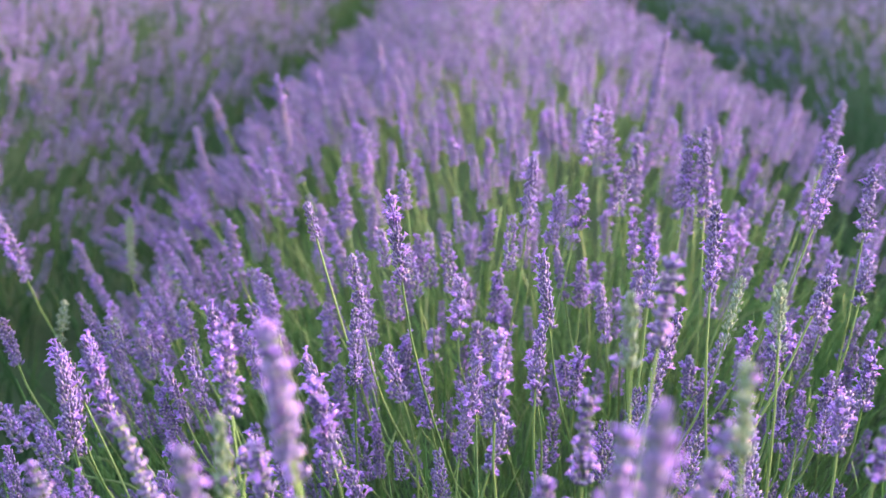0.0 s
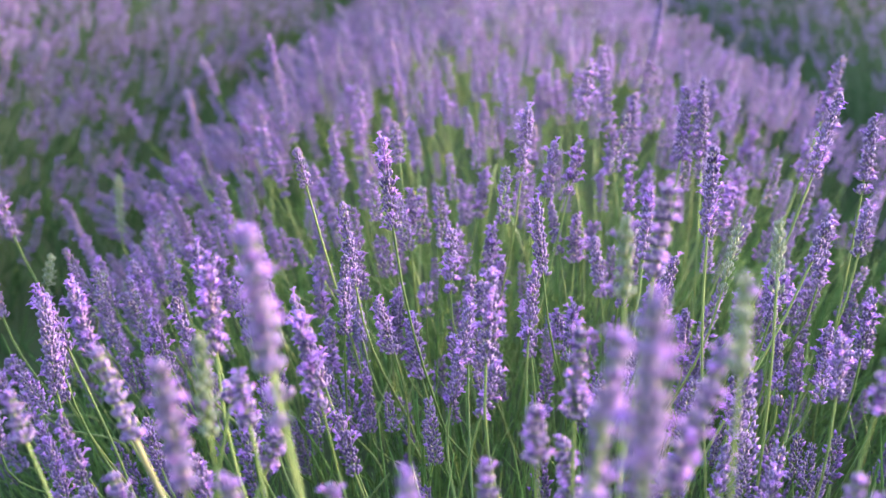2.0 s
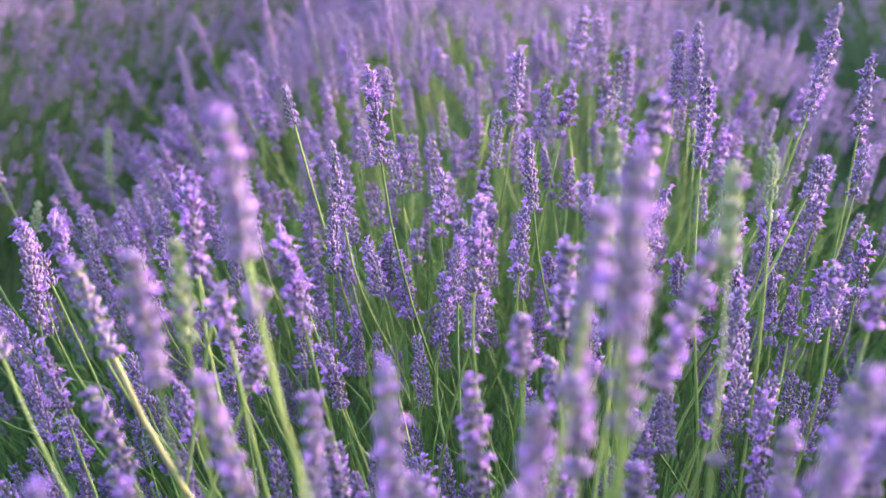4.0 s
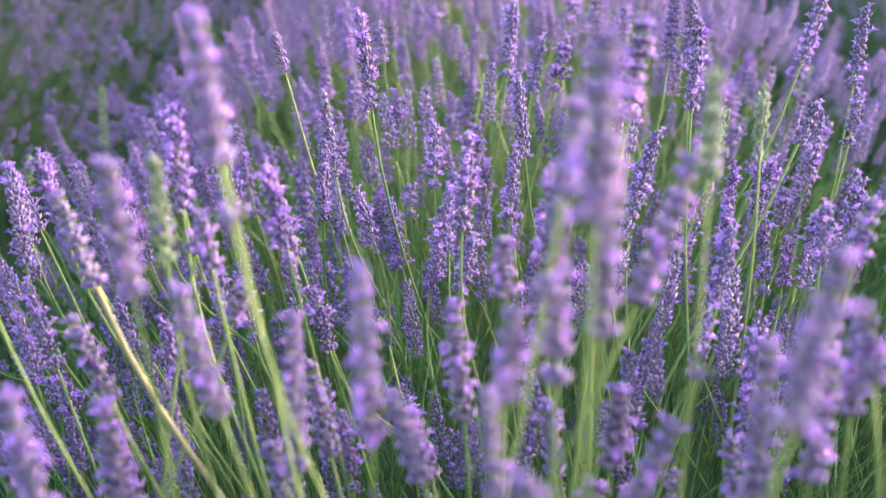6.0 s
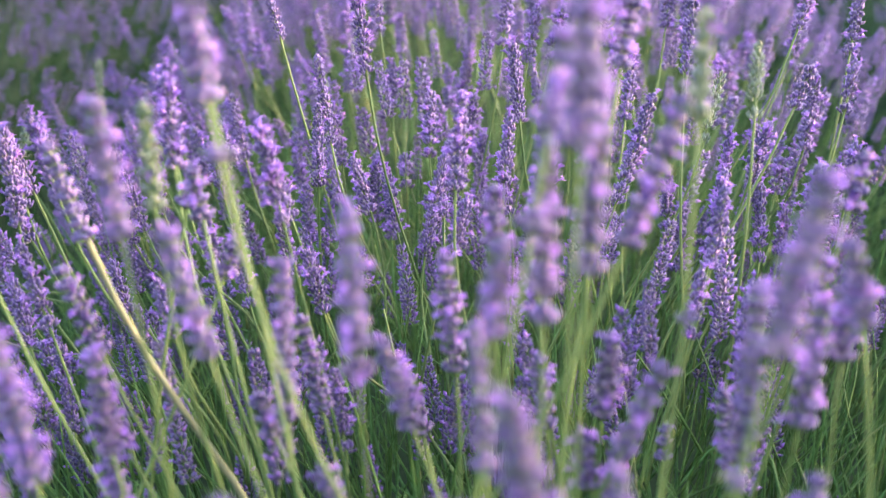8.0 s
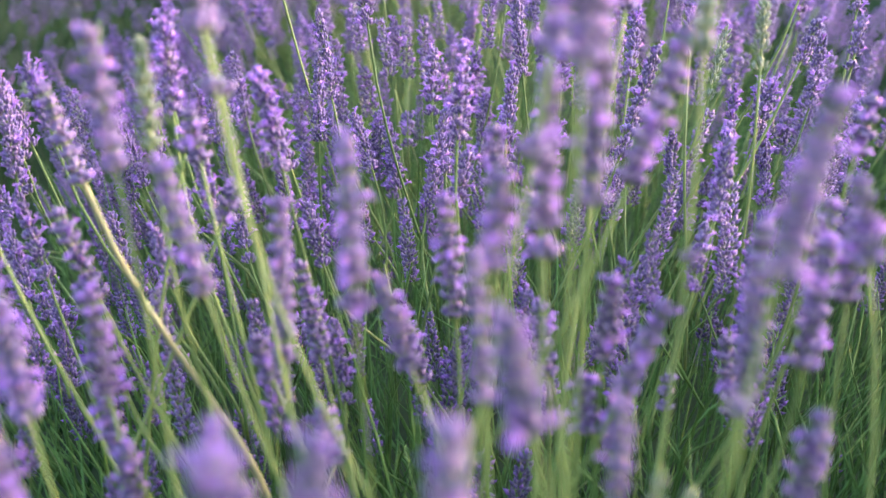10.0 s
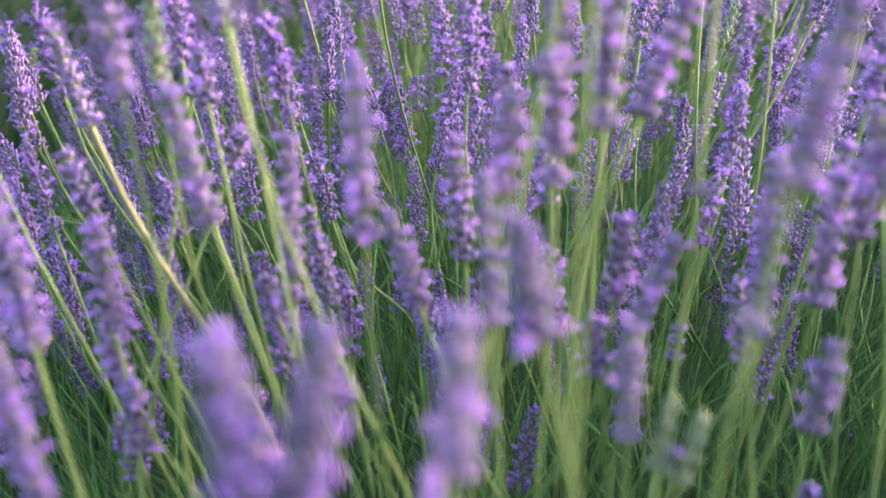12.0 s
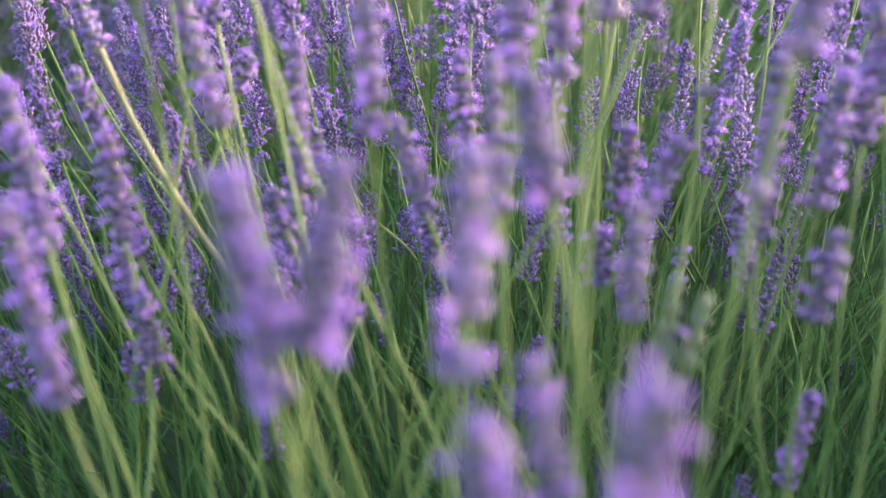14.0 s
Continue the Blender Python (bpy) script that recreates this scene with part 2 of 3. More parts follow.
def lavender(tip, foot, bloom=0.09, gap=0.0, green=False, near=False, wide=1.0, knob=0.0, dry=False, label=""):
    """One flowering stalk of lavender, given by the two ends of its head. near: every whorl and open flower is a piece."""
    global made
    made += 1
    rng = random.Random(1000 + made)
    tip, foot = Vector(tip), Vector(foot)
    axis = tip - foot
    length, ahead = axis.length, axis.normalized()
    root = root_of(foot, ahead, rng)
    if not near and not gap:
        gap = rng.choice((0.0, 0.0, 0.014))
    thing = new("lavender_flower")
    thing.location = root
    words = label or ("grey-green lavender head still in tight bud on thin stem" if green else "violet lavender head with open florets on green stem" if bloom > 0.1 else "dusky purple lavender head on slender green stem")
    tagged(thing, words, "lavender", "lavender in the bed")
    pts = [p - root for p in stalk_points(root, foot, ahead, tip)]
    if dry:
        part("stem", stem_mesh(pts, 0.0026, 0.0020, 7, STRAW), thing, label="pale dry straw-coloured stem")
    else:
        part("stem", stem_mesh(pts, 0.0015, 0.0010, 7 if near else 5), thing)
    turn = ahead.to_track_quat("Z", "Y").to_matrix().to_4x4()
    base = Matrix.Translation(foot - root) @ turn @ Matrix.Rotation(rng.uniform(0, 6.28), 4, "Z")
    if near:
        stock = GREEN_WHORLS if green else WHORLS
        hs = head_layout(rng, length, gap)
        for j, h in enumerate(hs):
            f = h / length
            kind = "top" if f > 0.72 else "mid" if f > 0.3 else "low"
            mesh, spots = rng.choice(stock[kind])
            size = (1.15 - 0.2 * f) * rng.uniform(0.93, 1.07) * wide
            w = part("whorl", mesh, thing, base @ Matrix.Translation((0, 0, h)) @ Matrix.Rotation(rng.uniform(0, 6.28), 4, "Z") @ Matrix.Diagonal((size, size, size, 1)))
            for m in spots:
                if rng.random() < bloom * (0.55 + 0.9 * f):
                    part("floret", FLORET_MESH, w, m @ Matrix.Rotation(rng.uniform(-0.6, 0.6), 4, "Z") @ Matrix.Scale(0.85, 4), "bright violet open floret")
        if knob:
            w = part("whorl", WHORLS["low"][1][0], thing, base @ Matrix.Translation((0, 0, -knob)) @ Matrix.Diagonal((0.8, 0.8, 0.8, 1)), "small lower whorl set apart on the stem")
            for side in (-1, 1):
                part("leaf", BRACT_MESH, w, Matrix.Rotation(side * radians(62), 4, "Y"), "narrow pale green leaf")
    else:
        girth = wide * (1.06 if tip.y < 1.35 else 1.2)
        j = min(range(3), key=lambda k: abs(BLOOMS[k] - bloom))
        for h in head_layout(rng, length, gap, 0.92):
            i = min(range(4), key=lambda k: abs(TIERS[k] - h / length))
            mesh = rng.choice(MID_GREEN[i] if green else MID_WHORLS[i, j])
            size = girth * rng.uniform(0.9, 1.08)
            part("whorl", mesh, thing, base @ Matrix.Translation((0, 0, h)) @ Matrix.Rotation(rng.uniform(0, 6.28), 4, "Z") @ Matrix.Diagonal((size, size, rng.uniform(0.95, 1.15), 1)))
    return thing


# masses of lavender: many heads, stalks or leaves joined in one mesh
def bipyramid(r, length, foot=0.0):
    """A small pointed bud: three sides, swollen below the middle."""
    V = [(0, 0, foot)] + [(r * math.cos(a), r * math.sin(a), foot + 0.45 * length) for a in (0.5, 2.6, 4.7)] + [(0, 0.0004, foot + length)]
    F = [(0, 2, 1), (0, 3, 2), (0, 1, 3), (1, 2, 4), (2, 3, 4), (3, 1, 4)]
    return with_along(np.array(V, float), F)


def low_head(seed, length, bloom, ranks=10, step=0.0078, size=1.0):
    """A head for the mass of the bed: simple buds in whorls round its axis."""
    pile, rng = Pile(), random.Random(seed)
    cup, flower = bipyramid(0.0019, 0.0068), bipyramid(0.0021, 0.0064, 0.004)
    h = 0.0
    while h < length:
        f = h / length
        full = 1 - 0.4 * max(0.0, (f - 0.5) / 0.5) ** 1.6
        for k in range(ranks):
            low = k % 2
            m = on_axis(360 / ranks * (k + 0.5 * rng.random()) + 190 * h / step, (58 if low else 32) * (1 - 0.35 * f) + rng.uniform(-10, 10), 0.0026 * full, h + (0 if low else 0.0024) + rng.uniform(-0.0008, 0.0008), size * (1.12 - 0.2 * f))
            pile.put(cup, m)
            if rng.random() < bloom:
                pile.put(flower, m, 1)
        h += step
    return np.concatenate(pile.verts), pile.faces, np.array(pile.mats), np.concatenate(pile.along)


def joined(name, pieces, materials, label, category, kind="stuff"):
    """One mesh from many (template, matrix) pairs; templates have quads and other faces alike."""
    V, loops, sizes, mats, along, base = [], [], [], [], [], 0
    ready = {}
    for tpl, m in pieces:
        key = id(tpl)
        if key not in ready:
            flat = np.array([v for f in tpl[1] for v in f], np.int64)
            ready[key] = (flat, np.array([len(f) for f in tpl[1]], np.int64))
        flat, size = ready[key]
        m = np.array(m)
        V.append(tpl[0] @ m[:3, :3].T + m[:3, 3])
        loops.append(flat + base)
        sizes.append(size)
        mats.append(tpl[2])
        along.append(tpl[3])
        base += len(tpl[0])
    V, loops, sizes, mats, along = map(np.concatenate, (V, loops, sizes, mats, along))
    me = bpy.data.meshes.new(name)
    me.vertices.add(len(V))
    me.vertices.foreach_set("co", V.astype(np.float32).ravel())
    me.loops.add(len(loops))
    me.loops.foreach_set("vertex_index", loops.astype(np.int32))
    me.polygons.add(len(sizes))
    me.polygons.foreach_set("loop_start", np.r_[0, np.cumsum(sizes)[:-1]].astype(np.int32))
    me.polygons.foreach_set("loop_total", sizes.astype(np.int32))
    for m in materials:
        me.materials.append(m)
    me.polygons.foreach_set("material_index", mats.astype(np.int32))
    me.polygons.foreach_set("use_smooth", np.ones(len(sizes), bool))
    a = me.attributes.new("along", "FLOAT", "POINT")
    a.data.foreach_set("value", along.astype(np.float32))
    me.update(calc_edges=True)
    return tagged(new(name, me), label, category, kind=kind)


def bent_strip(length, width, bend, thick, n=4):
    """A narrow leaf or stalk along z that bends to +y: a flattened, tapered three-sided tube."""
    V, F = [], []
    corners = ((1, 0), (-0.5, 0.87), (-0.5, -0.87))
    for j in range(n + 1):
        f = j / n
        a = bend * f
        p = (0, length * f * math.sin(a * 0.6), length * f * math.cos(a * 0.6))
        w = width * (0.6 + 1.2 * f * (1 - f)) * (1 - 0.75 * f ** 3)
        for cx, cy in corners:
            V.append((p[0] + w * cx, p[1] + thick * cy, p[2]))
    for j in range(n):
        for k in range(3):
            k2 = (k + 1) % 3
            F.append((3 * j + k, 3 * j + k2, 3 * j + 3 + k2, 3 * j + 3 + k))
    F.append((3 * n, 3 * n + 1, 3 * n + 2))
    V = np.array(V, float)
    return V, F, np.zeros(len(F), int), V[:, 2] / length


STRAWS = []
for bend in (0.15, 0.4, 0.7):
    V, F, M, A = bent_strip(0.30, 0.0012, bend, 0.0012, 3)
    STRAWS.append((V, F, M, A))
LEAVES = [bent_strip(L, 0.0019, b, 0.0007, 2) for L, b in ((0.06, 0.4), (0.08, 0.6), (0.10, 0.35), (0.07, 0.15))]
BLADES = [bent_strip(L, 0.0021, b, 0.0006, 4) for L, b in ((0.15, 0.25), (0.19, 0.45), (0.22, 0.15), (0.17, 0.7))]
KINDS = ((0.04, 0.08), (0.05, 0.2), (0.06, 0.12), (0.045, 0.3), (0.055, 0.04))
LOW_HEADS = [low_head(k, L, bloom) for k, (L, bloom) in enumerate(KINDS)]
FAR_HEADS = [low_head(k + 20, L, bloom, 4, 0.0125, 1.6) for k, (L, bloom) in enumerate(KINDS)]


def crown_z(u):
    """Height of the flower canopy across a bed; u runs from -1 to 1."""
    return 0.24 + 0.28 * (1 - abs(u) ** 2.6)


def lean_of(u, rng):
    """Direction in which a stalk points: fanned out from the bed's middle."""
    a = u * 0.55 + rng.gauss(0, 0.10)
    return Vector((math.sin(a), rng.gauss(0, 0.13), math.cos(a))).normalized()


def stalk_matrix(p, ahead, spin, s=1.0):
    return Matrix.Translation(p) @ ahead.to_track_quat("Z", "Y").to_matrix().to_4x4() @ Matrix.Rotation(spin, 4, "Z") @ Matrix.Diagonal((s, s, s, 1))


def bed(name, row, y0, y1, count, seed, clear=None, bare=0.0, stock=None, drop=0.0, fan=1.0):
    """Heads and stalks of one bed between two distances."""
    rng = random.Random(seed)
    heads, straws = [], []
    for _ in range(count):
        u = rng.uniform(-1, 1)
        y = rng.uniform(y0, y1)
        ragged = 1 + 0.16 * noise.noise((row * 3.1, y * 1.3, 4.0 if u > 0 else 8.0))
        if u > 0.3 and row == ROW_X and y > 1.4:
            ragged += 0.10
        z = crown_z(u) + rng.gauss(0, 0.03) - abs(rng.gauss(0, 0.06)) - drop * rng.uniform(0.4, 1.0)
        ahead = lean_of(u * fan, rng)
        tip = Vector((row + SKEW * y + u * ROW_HALF * ragged, y, z))
        if clear and not clear(tip):
            continue
        head = rng.choice(stock or LOW_HEADS)
        s = rng.uniform(0.85, 1.2)
        foot = tip - ahead * 0.05 * s
        heads.append((head, stalk_matrix(foot, ahead, rng.uniform(0, 6.28), s)))
        if rng.random() < bare:
            continue
        straw = rng.choice(STRAWS)
        k = rng.uniform(0.85, 1.1)
        back = Vector((ahead.x * 0.75, ahead.y * 0.75, ahead.z)).normalized()
        straws.append((straw, stalk_matrix(foot - back * 0.292 * k, back, math.pi / 2 if u > 0 else -math.pi / 2, k)))
    joined(name + "_heads", heads, (CALYX, PETAL), "dense mass of violet lavender heads along the bed", "lavender")
    joined(name + "_stalks", straws, (STEM,), "thin green lavender stalks crowded in the bed", "stalks")


def foliage(name, row, y0, y1, count, seed, top=0.27, leaf=LEAF):
    """The leafy mound from which the stalks rise."""
    rng = random.Random(seed)
    out = []
    for _ in range(count):
        u = rng.uniform(-1, 1)
        y = rng.uniform(y0, y1)
        z = top * rng.uniform(0.08, 1.0) * (1 - 0.6 * u * u)
        d = Vector((u * 0.8 + rng.gauss(0, 0.25), rng.gauss(0, 0.28), 1)).normalized()
        out.append((rng.choice(LEAVES), stalk_matrix(Vector((row + SKEW * y + u * ROW_HALF * 0.9, y, z)), d, rng.uniform(0, 6.28), rng.uniform(0.8, 1.5))))
    joined(name, out, (leaf,), "narrow grey-green lavender leaves in a low mound", "leaves")


def blades(name, row, y0, y1, count, seed):
    """Long upright leaves between the stalks."""
    rng = random.Random(seed)
    out = []
    for _ in range(count):
        u, y = rng.uniform(-0.85, 0.85), rng.uniform(y0, y1)
        d = Vector((u * 0.5 + rng.gauss(0, 0.16), rng.gauss(0, 0.18), 1)).normalized()
        out.append((rng.choice(BLADES), stalk_matrix(Vector((row + SKEW * y + u * ROW_HALF * 0.9, y, rng.uniform(0.03, 0.16) * (1 - 0.5 * u * u))), d, rng.uniform(0, 6.28), rng.uniform(0.7, 1.15))))
    joined(name, out, (LEAF,), "long bright green lavender leaves among the stalks", "leaves")


def flank(name, row, side, y0, y1, count, seed, stock, fan=1.0):
    """Heads that hang over the side of a bed, down towards the path."""
    rng = random.Random(seed)
    heads = []
    for _ in range(count):
        y, f = rng.uniform(y0, y1), rng.random()
        u = side * (0.62 + 0.5 * f)
        a = side * fan * (0.6 + 0.45 * f) + rng.gauss(0, 0.14)
        ahead = Vector((math.sin(a), rng.gauss(0, 0.15), math.cos(a))).normalized()
        p = Vector((row + SKEW * y + u * ROW_HALF, y, 0.40 - 0.27 * f + rng.gauss(0, 0.035)))
        heads.append((rng.choice(stock), stalk_matrix(p, ahead, rng.uniform(0, 6.28), rng.uniform(0.85, 1.2))))
    joined(name, heads, (CALYX, PETAL), "violet lavender heads hanging over the side of the bed", "lavender")


def weeds(name, x0, x1, y0, y1, count, seed):
    """Low grass over the earth between the beds."""
    rng = random.Random(seed)
    out = []
    for _ in range(count):
        d = Vector((rng.gauss(0, 0.3), rng.gauss(0, 0.3), 1)).normalized()
        y = rng.uniform(y0, y1)
        out.append((rng.choice(LEAVES), stalk_matrix(Vector((rng.uniform(x0, x1) + SKEW * y, y, -0.01)), d, rng.uniform(0, 6.28), rng.uniform(1.0, 2.4))))
    joined(name, out, (GRASS_AND_SHADED_LEAF,), "low dark green grass between the lavender beds", "grass")


# ground: one sheet to the horizon, heaped under the beds
def ground_z(x, y):
    if not (abs(x) < 7 and -4 < y < 16):
        return 0.0
    across = (x - ROW_X - SKEW * y) / PITCH
    nearest = round(across)
    u = abs(across - nearest) * PITCH / ROW_HALF
    heap = max(0.0, 1 - u ** 2.2)
    # neighbouring heaps are raised under their leaves to block the low sun
    return (0.06 if nearest == 0 else 0.26) * heap + 0.03 * noise.noise((x * 1.7, y * 1.7, 0)) - 0.03


def ground():
    bm = bmesh.new()
    xs = [-400, -60, -12] + [-6.3 + 0.1 * k for k in range(127)] + [12, 60, 400]
    ys = [-400, -60, -8] + [-3 + 0.3 * k for k in range(61)] + [25, 80, 800]
    grid = [[bm.verts.new((x, y, ground_z(x, y))) for x in xs] for y in ys]
    for j in range(len(ys) - 1):
        for k in range(len(xs) - 1):
            bm.faces.new((grid[j][k], grid[j][k + 1], grid[j + 1][k + 1], grid[j + 1][k]))
    me = bpy.data.meshes.new("ground")
    bm.to_mesh(me)
    me.materials.append(SOIL)
    me.polygons.foreach_set("use_smooth", [True] * len(me.polygons))
    tagged(new("ground", me), "dark earth with low weeds between lavender beds", "ground", kind="structure")


PITCH = 1.78
ground()


# flowering stalks of the bed, each by the tip and the foot of its head
lavender((-0.263, 2.155, 0.590), (-0.245, 2.155, 0.475))
lavender((-0.071, 2.093, 0.596), (-0.050, 2.093, 0.455), gap=0.013)
lavender((-0.420, 2.290, 0.487), (-0.399, 2.290, 0.385), bloom=0.04)
lavender((-0.629, 2.772, 0.382), (-0.595, 2.772, 0.317))
lavender((-0.247, 1.907, 0.519), (-0.237, 1.907, 0.423))
lavender((-0.143, 1.846, 0.499), (-0.131, 1.846, 0.419))
lavender((-0.112, 1.969, 0.506), (-0.112, 1.969, 0.426))
lavender((-0.556, 2.402, 0.343), (-0.518, 2.402, 0.243))
lavender((-0.436, 1.846, 0.437), (-0.437, 1.846, 0.353), green=True)
lavender((-0.533, 1.599, 0.490), (-0.506, 1.599, 0.412))
lavender((-0.546, 1.969, 0.366), (-0.506, 1.969, 0.267))
lavender((-0.379, 1.907, 0.402), (-0.349, 1.907, 0.307))
lavender((-0.278, 1.722, 0.456), (-0.264, 1.722, 0.382))
lavender((-0.200, 1.475, 0.452), (-0.187, 1.475, 0.384))
lavender((-0.135, 1.512, 0.413), (-0.131, 1.512, 0.339))
lavender((-0.083, 1.228, 0.488), (-0.084, 1.228, 0.413))
lavender((-0.085, 1.414, 0.456), (-0.076, 1.414, 0.391))
lavender((-0.342, 1.500, 0.406), (-0.324, 1.500, 0.345))
lavender((-0.354, 1.661, 0.378), (-0.342, 1.661, 0.318), bloom=0.04)
lavender((-0.250, 1.265, 0.439), (-0.235, 1.265, 0.376))
lavender((-0.279, 1.290, 0.410), (-0.259, 1.290, 0.352))
lavender((-0.286, 1.290, 0.386), (-0.270, 1.290, 0.338))
lavender((-0.255, 1.537, 0.404), (-0.237, 1.537, 0.339))
lavender((-0.314, 1.661, 0.378), (-0.287, 1.661, 0.348))
lavender((-0.114, 1.414, 0.369), (-0.112, 1.414, 0.306))
lavender((-0.070, 1.327, 0.344), (-0.066, 1.327, 0.275))
lavender((0.017, 1.389, 0.476), (0.016, 1.389, 0.406))
lavender((0.100, 1.475, 0.590), (0.093, 1.475, 0.509))
lavender((0.186, 1.661, 0.614), (0.176, 1.661, 0.544))
lavender((0.212, 1.784, 0.616), (0.226, 1.784, 0.509), gap=0.013)
lavender((0.248, 1.722, 0.560), (0.249, 1.722, 0.469), gap=0.013)
lavender((0.274, 1.500, 0.608), (0.270, 1.500, 0.526))
lavender((0.292, 1.500, 0.619), (0.294, 1.500, 0.515), gap=0.013)
lavender((0.331, 2.031, 0.669), (0.305, 2.031, 0.510), gap=0.013, bloom=0.04)
lavender((0.490, 1.661, 0.624), (0.469, 1.661, 0.544))
lavender((0.380, 1.290, 0.630), (0.360, 1.290, 0.553))
lavender((0.438, 1.364, 0.593), (0.432, 1.364, 0.520), gap=0.013)
lavender((0.128, 1.463, 0.552), (0.119, 1.463, 0.493))
lavender((0.155, 1.463, 0.553), (0.144, 1.463, 0.496))
lavender((0.062, 1.698, 0.476), (0.052, 1.698, 0.413))
lavender((0.035, 1.784, 0.436), (0.037, 1.784, 0.382))
lavender((0.073, 2.155, 0.491), (0.071, 2.155, 0.395))
lavender((0.176, 2.402, 0.492), (0.183, 2.402, 0.421))
lavender((0.408, 2.278, 0.554), (0.412, 2.278, 0.463), bloom=0.04)
lavender((-0.018, 2.278, 0.511), (-0.015, 2.278, 0.414))
lavender((-0.080, 2.155, 0.480), (-0.086, 2.155, 0.410))
lavender((-0.047, 1.191, 0.606), (-0.037, 1.191, 0.524), bloom=0.18)
lavender((-0.029, 1.537, 0.482), (-0.028, 1.537, 0.430))
lavender((-0.094, 1.784, 0.461), (-0.095, 1.784, 0.404))
lavender((-0.173, 1.907, 0.435), (-0.179, 1.907, 0.375))
lavender((-0.152, 1.661, 0.430), (-0.139, 1.661, 0.377))
lavender((0.232, 1.129, 0.610), (0.230, 1.129, 0.535))
lavender((0.143, 0.821, 0.647), (0.136, 0.821, 0.588), bloom=0.18, near=True)
lavender((0.090, 1.191, 0.549), (0.097, 1.191, 0.482))
lavender((0.087, 1.154, 0.497), (0.083, 1.154, 0.435))
lavender((0.044, 0.994, 0.536), (0.040, 0.994, 0.469), bloom=0.18)
lavender((0.031, 1.167, 0.458), (0.015, 1.167, 0.366))
lavender((0.050, 1.043, 0.450), (0.038, 1.043, 0.405), bloom=0.18)
lavender((0.092, 0.821, 0.554), (0.090, 0.821, 0.494), bloom=0.18, near=True)
lavender((0.168, 1.414, 0.463), (0.177, 1.414, 0.395), bloom=0.04)
lavender((0.155, 1.475, 0.472), (0.154, 1.475, 0.416))
lavender((0.136, 1.290, 0.427), (0.131, 1.290, 0.366), bloom=0.18)
lavender((0.125, 1.352, 0.397), (0.128, 1.352, 0.353))
lavender((0.114, 0.796, 0.633), (0.115, 0.796, 0.582), green=True, near=True)
lavender((0.080, 0.469, 0.679), (0.078, 0.469, 0.615), bloom=0.18, near=True)
lavender((-0.155, 0.920, 0.572), (-0.152, 0.920, 0.501), bloom=0.18)
lavender((-0.081, 0.598, 0.674), (-0.072, 0.598, 0.606), bloom=0.18, knob=0.027, near=True)
lavender((-0.091, 0.903, 0.532), (-0.077, 0.903, 0.467), bloom=0.18)
lavender((-0.270, 0.991, 0.523), (-0.254, 0.991, 0.461), bloom=0.18)
lavender((-0.329, 1.105, 0.489), (-0.315, 1.105, 0.423))
lavender((0.064, 1.475, 0.459), (0.055, 1.475, 0.399))
lavender((0.037, 1.414, 0.418), (0.035, 1.414, 0.369), bloom=0.04)
lavender((0.374, 1.475, 0.416), (0.371, 1.475, 0.355))
lavender((0.385, 1.414, 0.405), (0.381, 1.414, 0.363))
lavender((0.398, 1.352, 0.498), (0.391, 1.352, 0.425))
lavender((0.417, 1.290, 0.526), (0.410, 1.290, 0.474))
lavender((0.274, 1.352, 0.363), (0.271, 1.352, 0.296))
lavender((0.308, 1.414, 0.347), (0.304, 1.414, 0.304), bloom=0.04)
lavender((0.321, 1.228, 0.423), (0.325, 1.228, 0.345))
lavender((0.361, 1.290, 0.380), (0.358, 1.290, 0.334))
lavender((0.369, 1.228, 0.420), (0.362, 1.228, 0.365))
lavender((0.387, 1.167, 0.474), (0.381, 1.167, 0.412))
lavender((0.305, 0.981, 0.495), (0.304, 0.981, 0.446))
lavender((0.324, 1.414, 0.392), (0.324, 1.414, 0.339))
lavender((0.257, 1.352, 0.400), (0.257, 1.352, 0.341))
lavender((0.360, 1.537, 0.445), (0.342, 1.537, 0.411), bloom=0.04)
lavender((0.262, 1.661, 0.477), (0.261, 1.661, 0.423))
lavender((0.434, 1.907, 0.433), (0.429, 1.907, 0.371))
lavender((0.454, 1.661, 0.517), (0.450, 1.661, 0.458))
lavender((-0.444, 1.537, 0.407), (-0.454, 1.537, 0.355), green=True)
lavender((-0.386, 1.537, 0.383), (-0.396, 1.537, 0.329), green=True)
lavender((-0.480, 1.414, 0.424), (-0.465, 1.414, 0.369), bloom=0.04)
lavender((-0.012, 1.475, 0.392), (-0.010, 1.475, 0.352))
lavender((-0.027, 1.414, 0.373), (-0.024, 1.414, 0.310))
lavender((-0.052, 1.414, 0.373), (-0.040, 1.414, 0.330))
lavender((-0.039, 1.414, 0.405), (-0.043, 1.414, 0.343))
lavender((-0.260, 0.796, 0.522), (-0.250, 0.796, 0.488), bloom=0.18, near=True)
lavender((-0.399, 1.167, 0.370), (-0.395, 1.167, 0.320))
lavender((-0.118, 0.796, 0.534), (-0.112, 0.796, 0.499), bloom=0.18, near=True)
lavender((-0.277, 1.290, 0.331), (-0.270, 1.290, 0.288))
lavender((-0.329, 1.105, 0.428), (-0.312, 1.105, 0.394))
lavender((-0.219, 1.290, 0.349), (-0.218, 1.290, 0.313))
lavender((0.058, 0.734, 0.538), (0.060, 0.734, 0.502), bloom=0.18, near=True)
lavender((-0.294, 2.031, 0.484), (-0.274, 2.031, 0.423))
lavender((-0.225, 1.907, 0.450), (-0.215, 1.907, 0.392))
lavender((-0.456, 2.649, 0.498), (-0.426, 2.649, 0.426))
